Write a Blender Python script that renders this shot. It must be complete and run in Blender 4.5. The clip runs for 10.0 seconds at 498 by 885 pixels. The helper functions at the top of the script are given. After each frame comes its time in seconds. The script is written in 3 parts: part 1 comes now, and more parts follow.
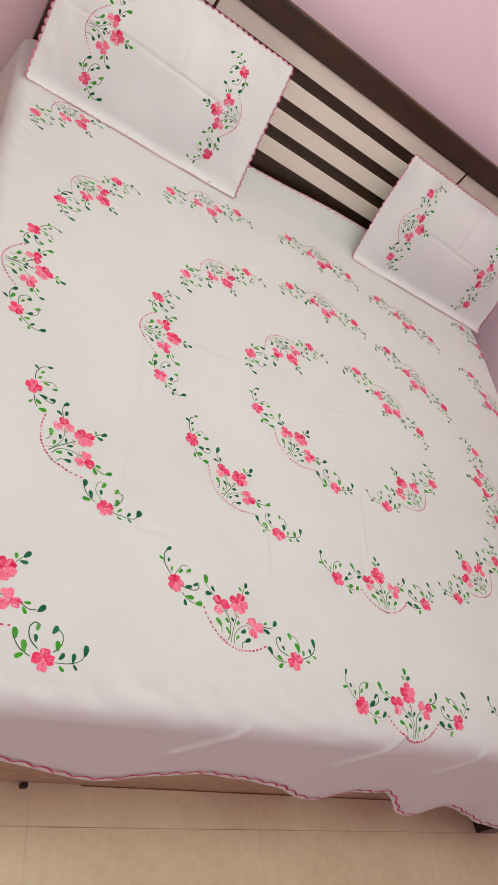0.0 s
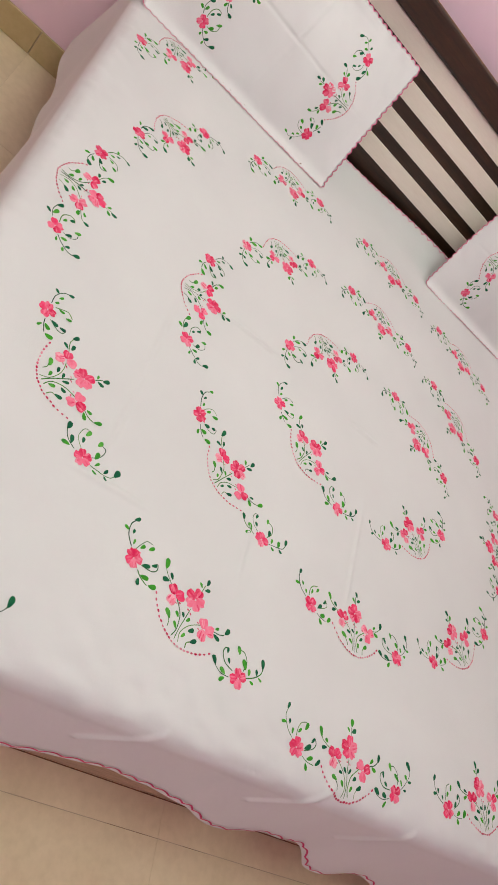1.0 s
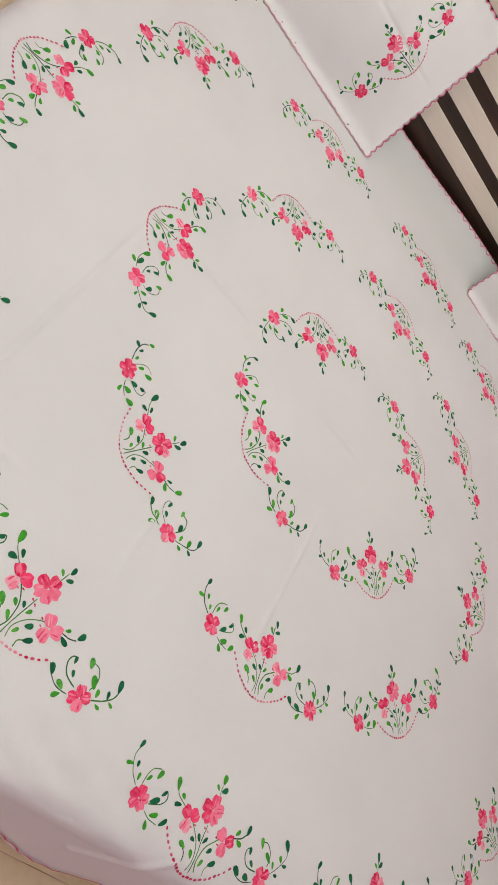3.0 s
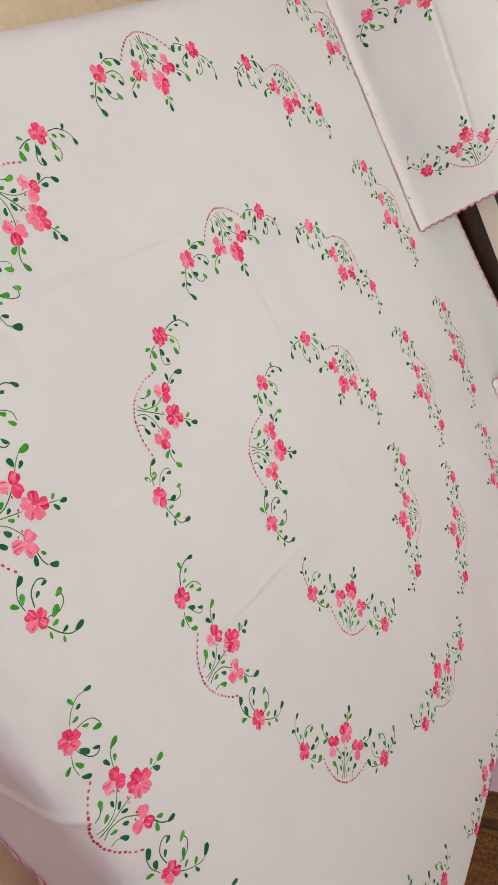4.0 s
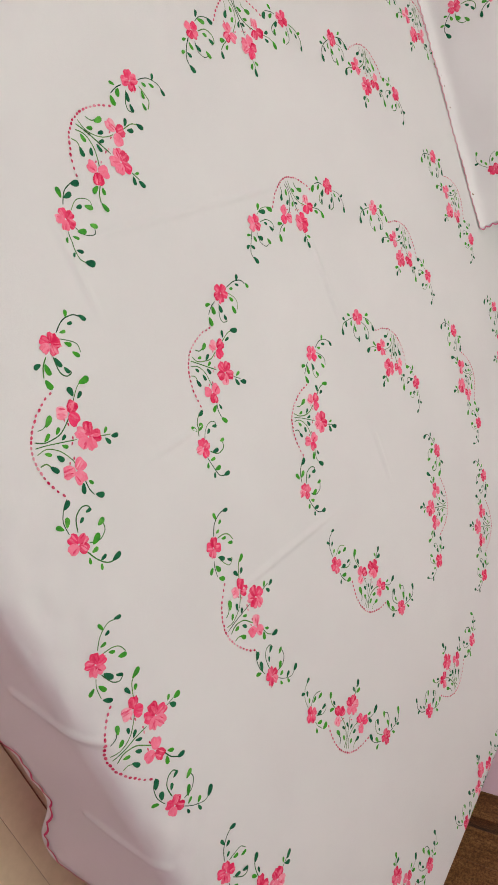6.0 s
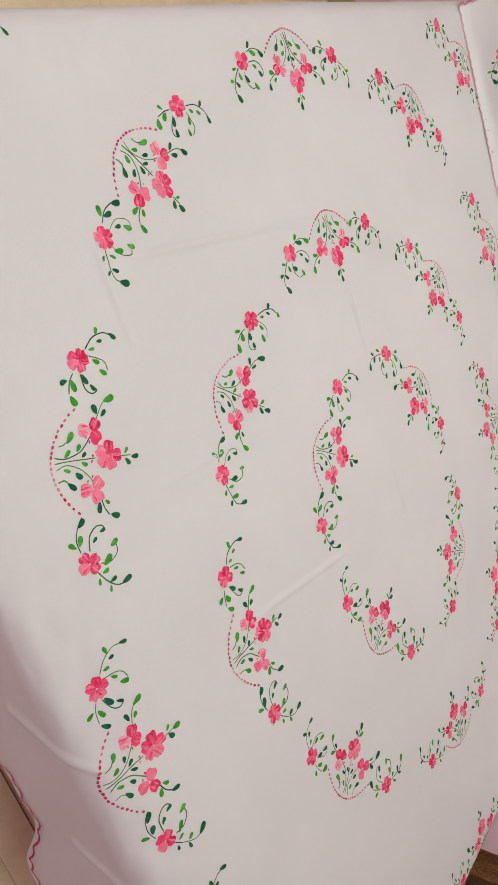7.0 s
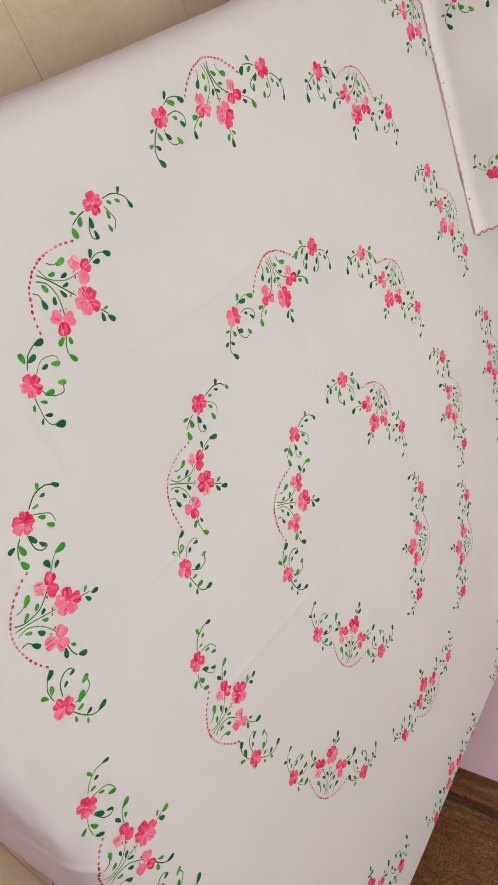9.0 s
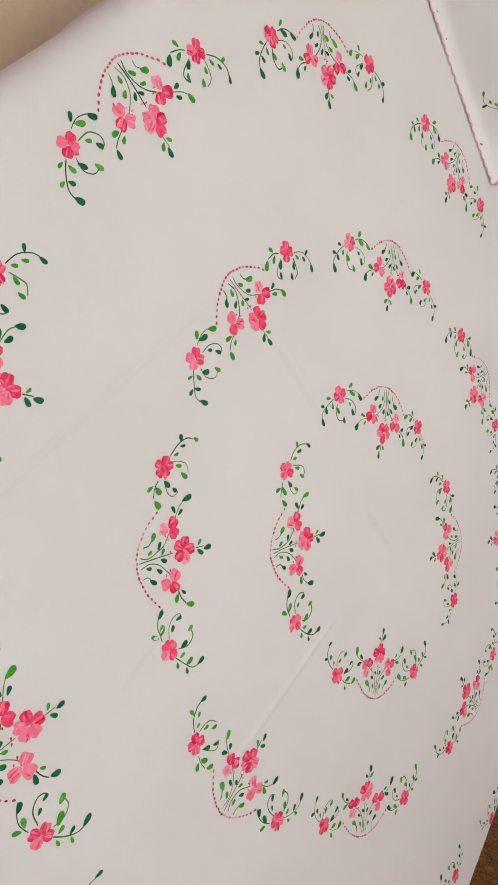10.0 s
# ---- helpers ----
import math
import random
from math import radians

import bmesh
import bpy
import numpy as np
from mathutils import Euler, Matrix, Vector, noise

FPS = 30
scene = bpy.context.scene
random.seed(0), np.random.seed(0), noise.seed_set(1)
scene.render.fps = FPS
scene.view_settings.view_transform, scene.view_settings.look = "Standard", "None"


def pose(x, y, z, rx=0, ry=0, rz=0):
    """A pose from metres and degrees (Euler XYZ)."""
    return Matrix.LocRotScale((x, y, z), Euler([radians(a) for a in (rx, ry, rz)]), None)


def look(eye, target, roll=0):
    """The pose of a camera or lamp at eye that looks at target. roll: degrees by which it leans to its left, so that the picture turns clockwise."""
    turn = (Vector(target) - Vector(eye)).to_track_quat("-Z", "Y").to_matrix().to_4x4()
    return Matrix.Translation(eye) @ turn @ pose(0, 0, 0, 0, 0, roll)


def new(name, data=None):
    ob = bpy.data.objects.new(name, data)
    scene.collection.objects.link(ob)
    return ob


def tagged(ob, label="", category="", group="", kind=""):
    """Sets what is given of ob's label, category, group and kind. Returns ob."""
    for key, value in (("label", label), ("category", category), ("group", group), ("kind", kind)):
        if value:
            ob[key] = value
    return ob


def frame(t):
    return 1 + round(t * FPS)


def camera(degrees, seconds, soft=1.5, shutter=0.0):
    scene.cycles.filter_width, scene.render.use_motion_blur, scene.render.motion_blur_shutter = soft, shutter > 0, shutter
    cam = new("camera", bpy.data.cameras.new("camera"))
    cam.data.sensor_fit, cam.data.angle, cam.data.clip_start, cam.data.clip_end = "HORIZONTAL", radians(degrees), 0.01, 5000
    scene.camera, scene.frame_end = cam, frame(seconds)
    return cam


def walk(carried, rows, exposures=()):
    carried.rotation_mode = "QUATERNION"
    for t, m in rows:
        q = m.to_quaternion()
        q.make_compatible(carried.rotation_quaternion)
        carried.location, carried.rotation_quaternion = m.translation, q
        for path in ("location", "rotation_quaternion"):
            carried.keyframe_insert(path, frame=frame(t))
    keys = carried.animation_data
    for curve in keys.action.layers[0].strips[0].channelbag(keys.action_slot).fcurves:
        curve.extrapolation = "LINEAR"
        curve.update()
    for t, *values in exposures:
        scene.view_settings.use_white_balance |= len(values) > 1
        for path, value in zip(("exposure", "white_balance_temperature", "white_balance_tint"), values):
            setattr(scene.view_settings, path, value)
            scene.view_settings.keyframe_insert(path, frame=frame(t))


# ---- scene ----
cam = camera(40.0, 10.0, soft=1.6)
PATH = [
    (0, (-1.079, -1.126, 1.421), (-0.066, 0.127, 0.236), 45.8),
    (0.5, (-1.036, -1.103, 1.409), (-0.018, 0.161, 0.239), 53.4),
    (1, (-0.986, -1.071, 1.373), (-0.04, 0.182, 0.134), 60.6),
    (1.5, (-0.922, -1.034, 1.354), (0.04, 0.198, 0.107), 64.3),
    (2, (-0.821, -0.936, 1.347), (0.179, 0.234, 0.07), 68.8),
    (2.5, (-0.784, -0.894, 1.34), (0.195, 0.275, 0.046), 70.5),
    (2.7, (-0.773, -0.887, 1.338), (0.173, 0.287, 0.024), 70.7),
    (3.8, (-0.66, -0.995, 1.329), (0.024, 0.363, 0.03), 77.1),
    (4, (-0.643, -1.013, 1.323), (0.039, 0.352, 0.031), 78.3),
    (4.5, (-0.63, -1.037, 1.327), (0.073, 0.339, 0.057), 80.1),
    (5, (-0.631, -1.058, 1.327), (0.037, 0.339, 0.06), 81.9),
    (5.5, (-0.628, -1.074, 1.312), (0.041, 0.279, -0.001), 84.0),
    (5.7, (-0.624, -1.075, 1.309), (0.058, 0.253, -0.022), 84.9),
    (7, (-0.629, -1.067, 1.294), (-0.035, 0.259, -0.08), 87.6),
    (7.5, (-0.661, -1.013, 1.281), (-0.049, 0.284, -0.114), 91.2),
    (8, (-0.746, -0.969, 1.29), (0.015, 0.27, -0.083), 94.2),
    (8.5, (-0.853, -0.917, 1.293), (0.006, 0.241, -0.093), 91.6),
    (9, (-0.916, -0.853, 1.31), (0.052, 0.293, -0.012), 93.5),
    (9.5, (-0.929, -0.713, 1.301), (0.054, 0.357, -0.073), 91.4),
    (10, (-0.935, -0.596, 1.288), (0.119, 0.332, -0.136), 93.6),
]
walk(cam, [(t, look(eye, target, roll)) for t, eye, target, roll in PATH], [(0.0, 0.025), (1.5, -0.015), (4.0, -0.095), (10.0, -0.105)])

# ---- room numbers (metres) ----
TOP = 0.55                      # height of the made bed
BED_L, BED_R, BED_F = -0.955, 0.925, -0.828
WALL_Y, WALL_R, WALL_L, WALL_F, CEIL = 1.19, 1.20, -2.7, -2.3, 2.9

# ---- light ----
world = bpy.data.worlds.new("world")
world.use_nodes = True
scene.world = world
world.node_tree.nodes["Background"].inputs[0].default_value = (0.9, 0.93, 1.0, 1)
world.node_tree.nodes["Background"].inputs[1].default_value = 0.3
# Two unseen ceiling panels, added to light the bed evenly; tint offsets pink bounce
FILL_LAMPS = ((-1.0, -1.0, 14.0), (-0.2, 0.5, 10.5))  # x, y, watts
FILL_TINT = (0.762, 1.0, 0.845)


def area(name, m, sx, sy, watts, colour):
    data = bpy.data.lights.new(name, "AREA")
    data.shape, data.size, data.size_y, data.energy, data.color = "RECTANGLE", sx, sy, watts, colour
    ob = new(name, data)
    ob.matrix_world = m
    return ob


for lx, ly, watts in FILL_LAMPS:
    area("added_ceiling_fill", look((lx, ly, CEIL - 0.09), (lx, ly, 0)), 1.1, 1.1, watts, FILL_TINT)

# ---- materials ----


def material(name, colour, rough=0.8, metal=0.0, sheen=0.0, shine=0.5):
    mat = bpy.data.materials.new(name)
    mat.use_nodes = True
    b = mat.node_tree.nodes["Principled BSDF"]
    b.inputs["Base Color"].default_value = (*colour, 1)
    b.inputs["Roughness"].default_value = rough
    b.inputs["Metallic"].default_value = metal
    b.inputs["Sheen Weight"].default_value = sheen
    b.inputs["Specular IOR Level"].default_value = shine
    return mat


def node(mat, kind, **values):
    n = mat.node_tree.nodes.new(kind)
    for key, value in values.items():
        n.inputs[key].default_value = value
    return n


def wire(mat, a, out, b, into):
    mat.node_tree.links.new(a.outputs[out], b.inputs[into])


def coords(mat, scale=(1, 1, 1)):
    """Object coordinates, stretched by scale."""
    c, m = node(mat, "ShaderNodeTexCoord"), node(mat, "ShaderNodeMapping", Scale=scale)
    wire(mat, c, "Object", m, "Vector")
    return m


def noise_of(mat, at, scale, detail=4.0, rough=0.55):
    n = node(mat, "ShaderNodeTexNoise", Scale=scale, Detail=detail, Roughness=rough)
    wire(mat, at, "Vector", n, "Vector")
    return n


def ramp(mat, source, out, stops):
    r = node(mat, "ShaderNodeValToRGB")
    e = r.color_ramp.elements
    while len(e) < len(stops):
        e.new(0.5)
    for k, (p, c) in zip(e, stops):
        k.position, k.color = p, (*c, 1)
    wire(mat, source, out, r, "Fac")
    return r


def mix(mat, kind, fac, a, b):
    """A colour mix of two sockets, or of a socket and a plain colour."""
    m = mat.node_tree.nodes.new("ShaderNodeMix")
    m.data_type, m.blend_type = "RGBA", kind
    m.inputs[0].default_value = fac
    for n, v in ((6, a), (7, b)):
        if isinstance(v, tuple):
            m.inputs[n].default_value = (*v, 1)
        else:
            mat.node_tree.links.new(v, m.inputs[n])
    return m


def base(mat, socket):
    mat.node_tree.links.new(socket, mat.node_tree.nodes["Principled BSDF"].inputs["Base Color"])


def bump(mat, source, out, strength, distance):
    n = node(mat, "ShaderNodeBump", Strength=strength, Distance=distance)
    wire(mat, source, out, n, "Height")
    wire(mat, n, "Normal", mat.node_tree.nodes["Principled BSDF"], "Normal")
    return n


def cotton(name, colour):
    """Plain-woven cotton: faint mottling, fine thread, soft crumple."""
    mat = material(name, colour, 0.95, sheen=0.1, shine=0.15)
    at = coords(mat)
    big, fine = noise_of(mat, at, 5.0, 3), noise_of(mat, at, 900.0, 2)
    c = mix(mat, "MULTIPLY", 1.0, colour, ramp(mat, big, "Fac", [(0.3, (0.955, 0.95, 0.955)), (0.7, (1, 1, 1))]).outputs[0])
    c2 = mix(mat, "MULTIPLY", 1.0, c.outputs[2], ramp(mat, fine, "Fac", [(0.3, (0.93, 0.93, 0.93)), (0.65, (1, 1, 1))]).outputs[0])
    base(mat, c2.outputs[2])
    crumple = noise_of(mat, at, 38.0, 5, 0.6)
    add = node(mat, "ShaderNodeMath")
    add.operation = "MULTIPLY_ADD"
    add.inputs[1].default_value = 0.12
    wire(mat, fine, "Fac", add, 0)
    wire(mat, crumple, "Fac", add, 2)
    bump(mat, add, "Value", 0.16, 0.004)
    return mat


def painted(name, dark, light, streak, spread=0.5, amount=0.8):
    """Fabric paint laid on by brush: each stroke its own tone, with streaks."""
    mat = material(name, dark, 0.85, shine=0.12)
    geo = node(mat, "ShaderNodeNewGeometry")
    isle = ramp(mat, geo, "Random Per Island", [(0.0, dark), (spread, dark), (1.0, light)])
    at = coords(mat, (1, 1, 1))
    n = noise_of(mat, at, 85.0, 6, 0.7)
    r = ramp(mat, n, "Fac", [(0.42, (0, 0, 0)), (0.62, (1, 1, 1))])
    m = mix(mat, "MIX", 0.0, isle.outputs[0], streak)
    half = node(mat, "ShaderNodeMath")
    half.operation = "MULTIPLY"
    half.inputs[1].default_value = amount
    wire(mat, r, "Color", half, 0)
    mat.node_tree.links.new(half.outputs[0], m.inputs[0])
    base(mat, m.outputs[2])
    return mat


def plaster(name, colour):
    mat = material(name, colour, 0.72)
    at = coords(mat)
    n, f = noise_of(mat, at, 1.3, 4), noise_of(mat, at, 160.0, 4)
    c = mix(mat, "MULTIPLY", 1.0, colour, ramp(mat, n, "Fac", [(0.25, (0.93, 0.92, 0.93)), (0.75, (1, 1, 1))]).outputs[0])
    base(mat, c.outputs[2])
    bump(mat, f, "Fac", 0.15, 0.002)
    return mat


def wood(name, dark, light, stretch, rough=0.35, vary=1.0, speckle=0.0):
    """Polished timber: long grain along the axis that stretch leaves short."""
    mat = material(name, dark, rough)
    at = coords(mat, stretch)
    big = noise_of(mat, at, 3.0, 6, 0.6)
    big.inputs["Distortion"].default_value = 0.8
    fine = noise_of(mat, at, 22.0, 5, 0.7)
    c = ramp(mat, big, "Fac", [(0.3, dark), (0.75, light)])
    m = mix(mat, "MULTIPLY", vary, c.outputs[0], ramp(mat, fine, "Fac", [(0.3, (0.6, 0.56, 0.52)), (0.65, (1, 1, 1))]).outputs[0])
    pores = noise_of(mat, coords(mat), 170.0, 3, 0.7)
    p = mix(mat, "MULTIPLY", speckle, m.outputs[2], ramp(mat, pores, "Fac", [(0.38, (0.35, 0.31, 0.28)), (0.62, (1.15, 1.12, 1.1))]).outputs[0])
    base(mat, p.outputs[2])
    bump(mat, fine, "Fac", 0.12, 0.002)
    return mat


def glazed(name, colour):
    """Matt ceramic floor tile with cloudy mottling and a slight tone of its own."""
    mat = material(name, colour, 0.42)
    at = coords(mat)
    info = node(mat, "ShaderNodeObjectInfo")
    n, f = noise_of(mat, at, 4.0, 6, 0.6), noise_of(mat, at, 45.0, 4)
    a = mix(mat, "MULTIPLY", 1.0, colour, ramp(mat, n, "Fac", [(0.3, (0.86, 0.83, 0.78)), (0.7, (1, 1, 1))]).outputs[0])
    b = mix(mat, "MULTIPLY", 1.0, a.outputs[2], ramp(mat, f, "Fac", [(0.25, (0.92, 0.91, 0.88)), (0.6, (1, 1, 1))]).outputs[0])
    c = mix(mat, "MULTIPLY", 1.0, b.outputs[2], ramp(mat, info, "Random", [(0, (0.94, 0.94, 0.93)), (1, (1, 1, 1))]).outputs[0])
    base(mat, c.outputs[2])
    bump(mat, f, "Fac", 0.1, 0.002)
    return mat


COTTON = cotton("white_cotton", (0.69, 0.69, 0.675))
COVER = cotton("pillow_cotton", (0.77, 0.77, 0.76))
EDGING = material("crimson_thread", (0.55, 0.06, 0.15), 0.85, shine=0.2)
EDGING_PINK = material("pink_thread", (0.66, 0.17, 0.28), 0.85, shine=0.2)
EDGING_PALE = material("pale_pink_thread", (0.72, 0.32, 0.40), 0.8)
PETAL = painted("crimson_petal_paint", (0.66, 0.013, 0.075), (0.82, 0.04, 0.14), (0.88, 0.16, 0.28), 0.45, 0.5)
PETAL_PALE = painted("pink_petal_paint", (0.84, 0.23, 0.33), (0.86, 0.44, 0.51), (0.82, 0.06, 0.16), 0.35, 0.55)
PETAL_MID = painted("rose_petal_paint", (0.76, 0.05, 0.14), (0.84, 0.17, 0.28), (0.86, 0.32, 0.42), 0.4, 0.6)
LEAF = painted("bright_leaf_paint", (0.06, 0.33, 0.025), (0.12, 0.42, 0.06), (0.03, 0.20, 0.035), 0.5)
LEAF_DARK = painted("dark_leaf_paint", (0.007, 0.085, 0.042), (0.018, 0.13, 0.06), (0.02, 0.16, 0.06), 0.5)
STEM = painted("stem_paint", (0.010, 0.045, 0.028), (0.07, 0.19, 0.06), (0.05, 0.14, 0.05), 0.5)
STEM_BRIGHT = painted("bright_stem_paint", (0.07, 0.21, 0.04), (0.16, 0.30, 0.07), (0.03, 0.12, 0.04), 0.4)
DOT = painted("dot_paint", (0.50, 0.012, 0.07), (0.66, 0.10, 0.18), (0.74, 0.3, 0.38), 0.55, 0.5)
DOT_PALE = painted("pale_dot_paint", (0.72, 0.22, 0.30), (0.75, 0.40, 0.46), (0.74, 0.40, 0.46), 0.4, 0.5)
STAIN = material("brown_stain", (0.20, 0.10, 0.045), 0.9)
PINK = plaster("pink_wall_paint", (0.92, 0.67, 0.77))
# Pink of the unseen foot wall, picked for the light it bounces
PINK_BOUNCE = plaster("pink_bounce_plaster", (0.78, 0.51, 0.75))
WHITE = plaster("white_ceiling_paint", (0.8, 0.79, 0.78))
DARK_WOOD = wood("dark_polished_wood", (0.020, 0.010, 0.005), (0.074, 0.030, 0.013), (1.2, 12, 12), 0.42)
DOOR_WOOD = wood("brown_door_wood", (0.21, 0.09, 0.032), (0.54, 0.28, 0.115), (12, 12, 1.2), 0.5, 1.0, 0.85)
CREAM = wood("cream_laminate", (0.86, 0.77, 0.66), (0.90, 0.83, 0.72), (1.5, 10, 10), 0.4, 0.12)
PLANK = wood("tan_plywood", (0.52, 0.38, 0.24), (0.62, 0.47, 0.31), (1.0, 9, 9), 0.55)
TILE = glazed("beige_floor_tile", (0.93, 0.80, 0.55))
SKIRT_TILE = glazed("tan_skirting_tile", (0.58, 0.46, 0.24))
GROUT = material("sandy_grout", (0.66, 0.53, 0.355), 0.9)
base(GROUT, ramp(GROUT, noise_of(GROUT, coords(GROUT, (1, 1, 1)), 7.0, 4), "Fac", [(0.48, (0.62, 0.50, 0.335)), (0.64, (0.40, 0.29, 0.18))]).outputs[0])
TICKING = cotton("mattress_ticking", (0.55, 0.5, 0.47))
# Body and glowing face of the added, unseen ceiling panels
FITTING = material("added_lamp_housing", (0.8, 0.8, 0.8), 0.4)
GLOW = material("added_lamp_glow", (0.9, 0.9, 0.88), 0.5)
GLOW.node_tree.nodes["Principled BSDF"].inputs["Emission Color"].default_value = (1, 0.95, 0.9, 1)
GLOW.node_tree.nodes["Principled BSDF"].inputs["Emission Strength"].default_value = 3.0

# ---- building helpers ----


def part(name, bm, mats, parent=None, label="", smooth=False):
    """Links a bmesh as one mesh object, under a thing or a part."""
    me = bpy.data.meshes.new(name)
    bmesh.ops.recalc_face_normals(bm, faces=bm.faces)
    bm.to_mesh(me)
    bm.free()
    for m in mats if isinstance(mats, (list, tuple)) else [mats]:
        me.materials.append(m)
    if smooth:
        me.polygons.foreach_set("use_smooth", [True] * len(me.polygons))
    ob = new(name, me)
    ob.parent = parent
    return tagged(ob, label) if label else ob


def box(bm, x0, x1, y0, y1, z0, z1, bevel=0.0):
    """A box with eased edges, added to bm."""
    made = bmesh.ops.create_cube(bm, size=1.0)["verts"]
    for v in made:
        v.co = Vector(((x0 + x1) / 2 + v.co.x * (x1 - x0), (y0 + y1) / 2 + v.co.y * (y1 - y0), (z0 + z1) / 2 + v.co.z * (z1 - z0)))
    if bevel:
        edges = {e for v in made for e in v.link_edges}
        bmesh.ops.bevel(bm, geom=list(edges), offset=bevel, segments=2, profile=0.5, affect="EDGES")
    return bm


def boxed(name, size, mat, parent=None, bevel=0.003, label=""):
    return part(name, box(bmesh.new(), *size, bevel), mat, parent, label)


def empty(name, label, category, group="", kind=""):
    return tagged(new(name), label, category, group, kind)


# ---- room shell ----
T = 0.12
tagged(boxed("wall_head", (WALL_L - T, WALL_R + T, WALL_Y, WALL_Y + T, 0, CEIL), PINK, bevel=0), "smooth pink painted wall behind the bed", "wall", kind="structure")
# Unseen closing wall, coloured deeper to throw mauve light on the hanging sheet
tagged(boxed("wall_foot", (WALL_L - T, WALL_R + T, WALL_F - T, WALL_F, 0, CEIL), PINK_BOUNCE, bevel=0), "unseen wall facing the bed, deeper pink so its bounce tints the sheet", "wall", kind="structure")
tagged(boxed("wall_side_far", (WALL_L - T, WALL_L, WALL_F, WALL_Y, 0, CEIL), PINK, bevel=0), "smooth pink painted side wall", "wall", kind="structure")
DOOR_Y0, DOOR_Y1, DOOR_H = -0.85, 0.118, 2.1
bm = box(bmesh.new(), WALL_R, WALL_R + T, DOOR_Y1, WALL_Y, 0, CEIL)
box(bm, WALL_R, WALL_R + T, WALL_F, DOOR_Y0, 0, CEIL)
box(bm, WALL_R, WALL_R + T, DOOR_Y0, DOOR_Y1, DOOR_H, CEIL)
tagged(part("wall_side_near", bm, PINK), "smooth pink painted wall close beside the bed", "wall", kind="structure")
tagged(boxed("ceiling", (WALL_L - T, WALL_R + T, WALL_F - T, WALL_Y + T, CEIL, CEIL + 0.1), WHITE, bevel=0), "plain white painted ceiling", "ceiling", kind="structure")

# ---- wooden door in the side wall ----
door = tagged(new("door_1"), "brown stained wooden door with a wide casing", "door", kind="structure")
boxed("casing", (WALL_R - 0.012, WALL_R + T, DOOR_Y1 - 0.085, DOOR_Y1, 0, DOOR_H), DOOR_WOOD, door, 0.004)
boxed("casing", (WALL_R - 0.012, WALL_R + T, DOOR_Y0, DOOR_Y0 + 0.085, 0, DOOR_H), DOOR_WOOD, door, 0.004)
boxed("casing", (WALL_R - 0.012, WALL_R + T, DOOR_Y0 + 0.085, DOOR_Y1 - 0.085, DOOR_H - 0.085, DOOR_H), DOOR_WOOD, door, 0.004)
leaf_y0, leaf_y1 = DOOR_Y0 + 0.088, DOOR_Y1 - 0.097
boxed("door_leaf", (WALL_R + 0.02, WALL_R + 0.06, leaf_y0, leaf_y1, 0.005, DOOR_H - 0.088), DOOR_WOOD, door, 0.003)
for z0, z1 in ((0.14, 0.95), (1.1, 1.9)):
    boxed("door_panel", (WALL_R + 0.008, WALL_R + 0.02, leaf_y0 + 0.1, leaf_y1 - 0.1, z0, z1), DOOR_WOOD, door, 0.006)

# ---- added ceiling lamps, out of view, bodies for the fill lights ----
for lx, ly, watts in FILL_LAMPS:
    lamp = empty("added_ceiling_lamp", "unseen white square lamp, added on the ceiling as fill light", "lamp", "ceiling lamps")
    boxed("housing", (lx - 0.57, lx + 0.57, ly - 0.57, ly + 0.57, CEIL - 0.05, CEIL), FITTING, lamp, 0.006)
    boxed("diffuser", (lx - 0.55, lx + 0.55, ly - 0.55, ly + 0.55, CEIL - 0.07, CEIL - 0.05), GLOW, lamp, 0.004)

# ---- bed ----
bed = empty("bed", "double bed with dark wooden headboard and cream slats", "bed")
HB_Y0 = 1.10
boxed("back_panel", (-0.90, 0.90, HB_Y0 + 0.005, HB_Y0 + 0.034, 0.25, 0.953), DARK_WOOD, bed)
boxed("top_rail", (-0.93, 0.93, HB_Y0 - 0.012, HB_Y0 + 0.016, 0.955, 1.031), DARK_WOOD, bed, 0.006, "dark polished wooden rail with a reddish sheen")
# Worn edge and its bevel highlight, both put in as a tan strip
boxed("rail_edge", (-0.925, 0.925, HB_Y0 + 0.006, HB_Y0 + 0.0155, 1.0305, 1.0325), DOOR_WOOD, bed, 0.0006, "tan strip for the worn edge and highlight along the rail's top")
for x0, x1 in ((-0.93, -0.87), (0.87, 0.93)):
    boxed("post", (x0, x1, HB_Y0 - 0.008, HB_Y0 + 0.03, 0.0, 0.953), DARK_WOOD, bed, 0.005)
for k in range(4):
    z1 = 0.952 - 0.0927 * k
    for x0, x1 in ((-0.868, -0.538), (-0.527, 0.527), (0.538, 0.868)):
        boxed("slat", (x0, x1, HB_Y0, HB_Y0 + 0.012, z1 - 0.054, z1), CREAM, bed, 0.0008, "cream laminate slat")
boxed("mattress", (BED_L + 0.02, BED_R - 0.02, BED_F + 0.05, 1.085, 0.34, TOP - 0.036), TICKING, bed, 0.03)
boxed("side_rail", (BED_L + 0.06, BED_L + 0.09, BED_F + 0.09, 1.09, 0.12, 0.335), DARK_WOOD, bed)
boxed("side_rail", (BED_R - 0.09, BED_R - 0.06, BED_F + 0.06, 1.09, 0.12, 0.335), DARK_WOOD, bed)
boxed("foot_panel", (BED_L + 0.12, BED_R - 0.12, BED_F + 0.075, BED_F + 0.095, 0.0, 0.335), PLANK, bed, 0.002, "tan plywood panel under the mattress")
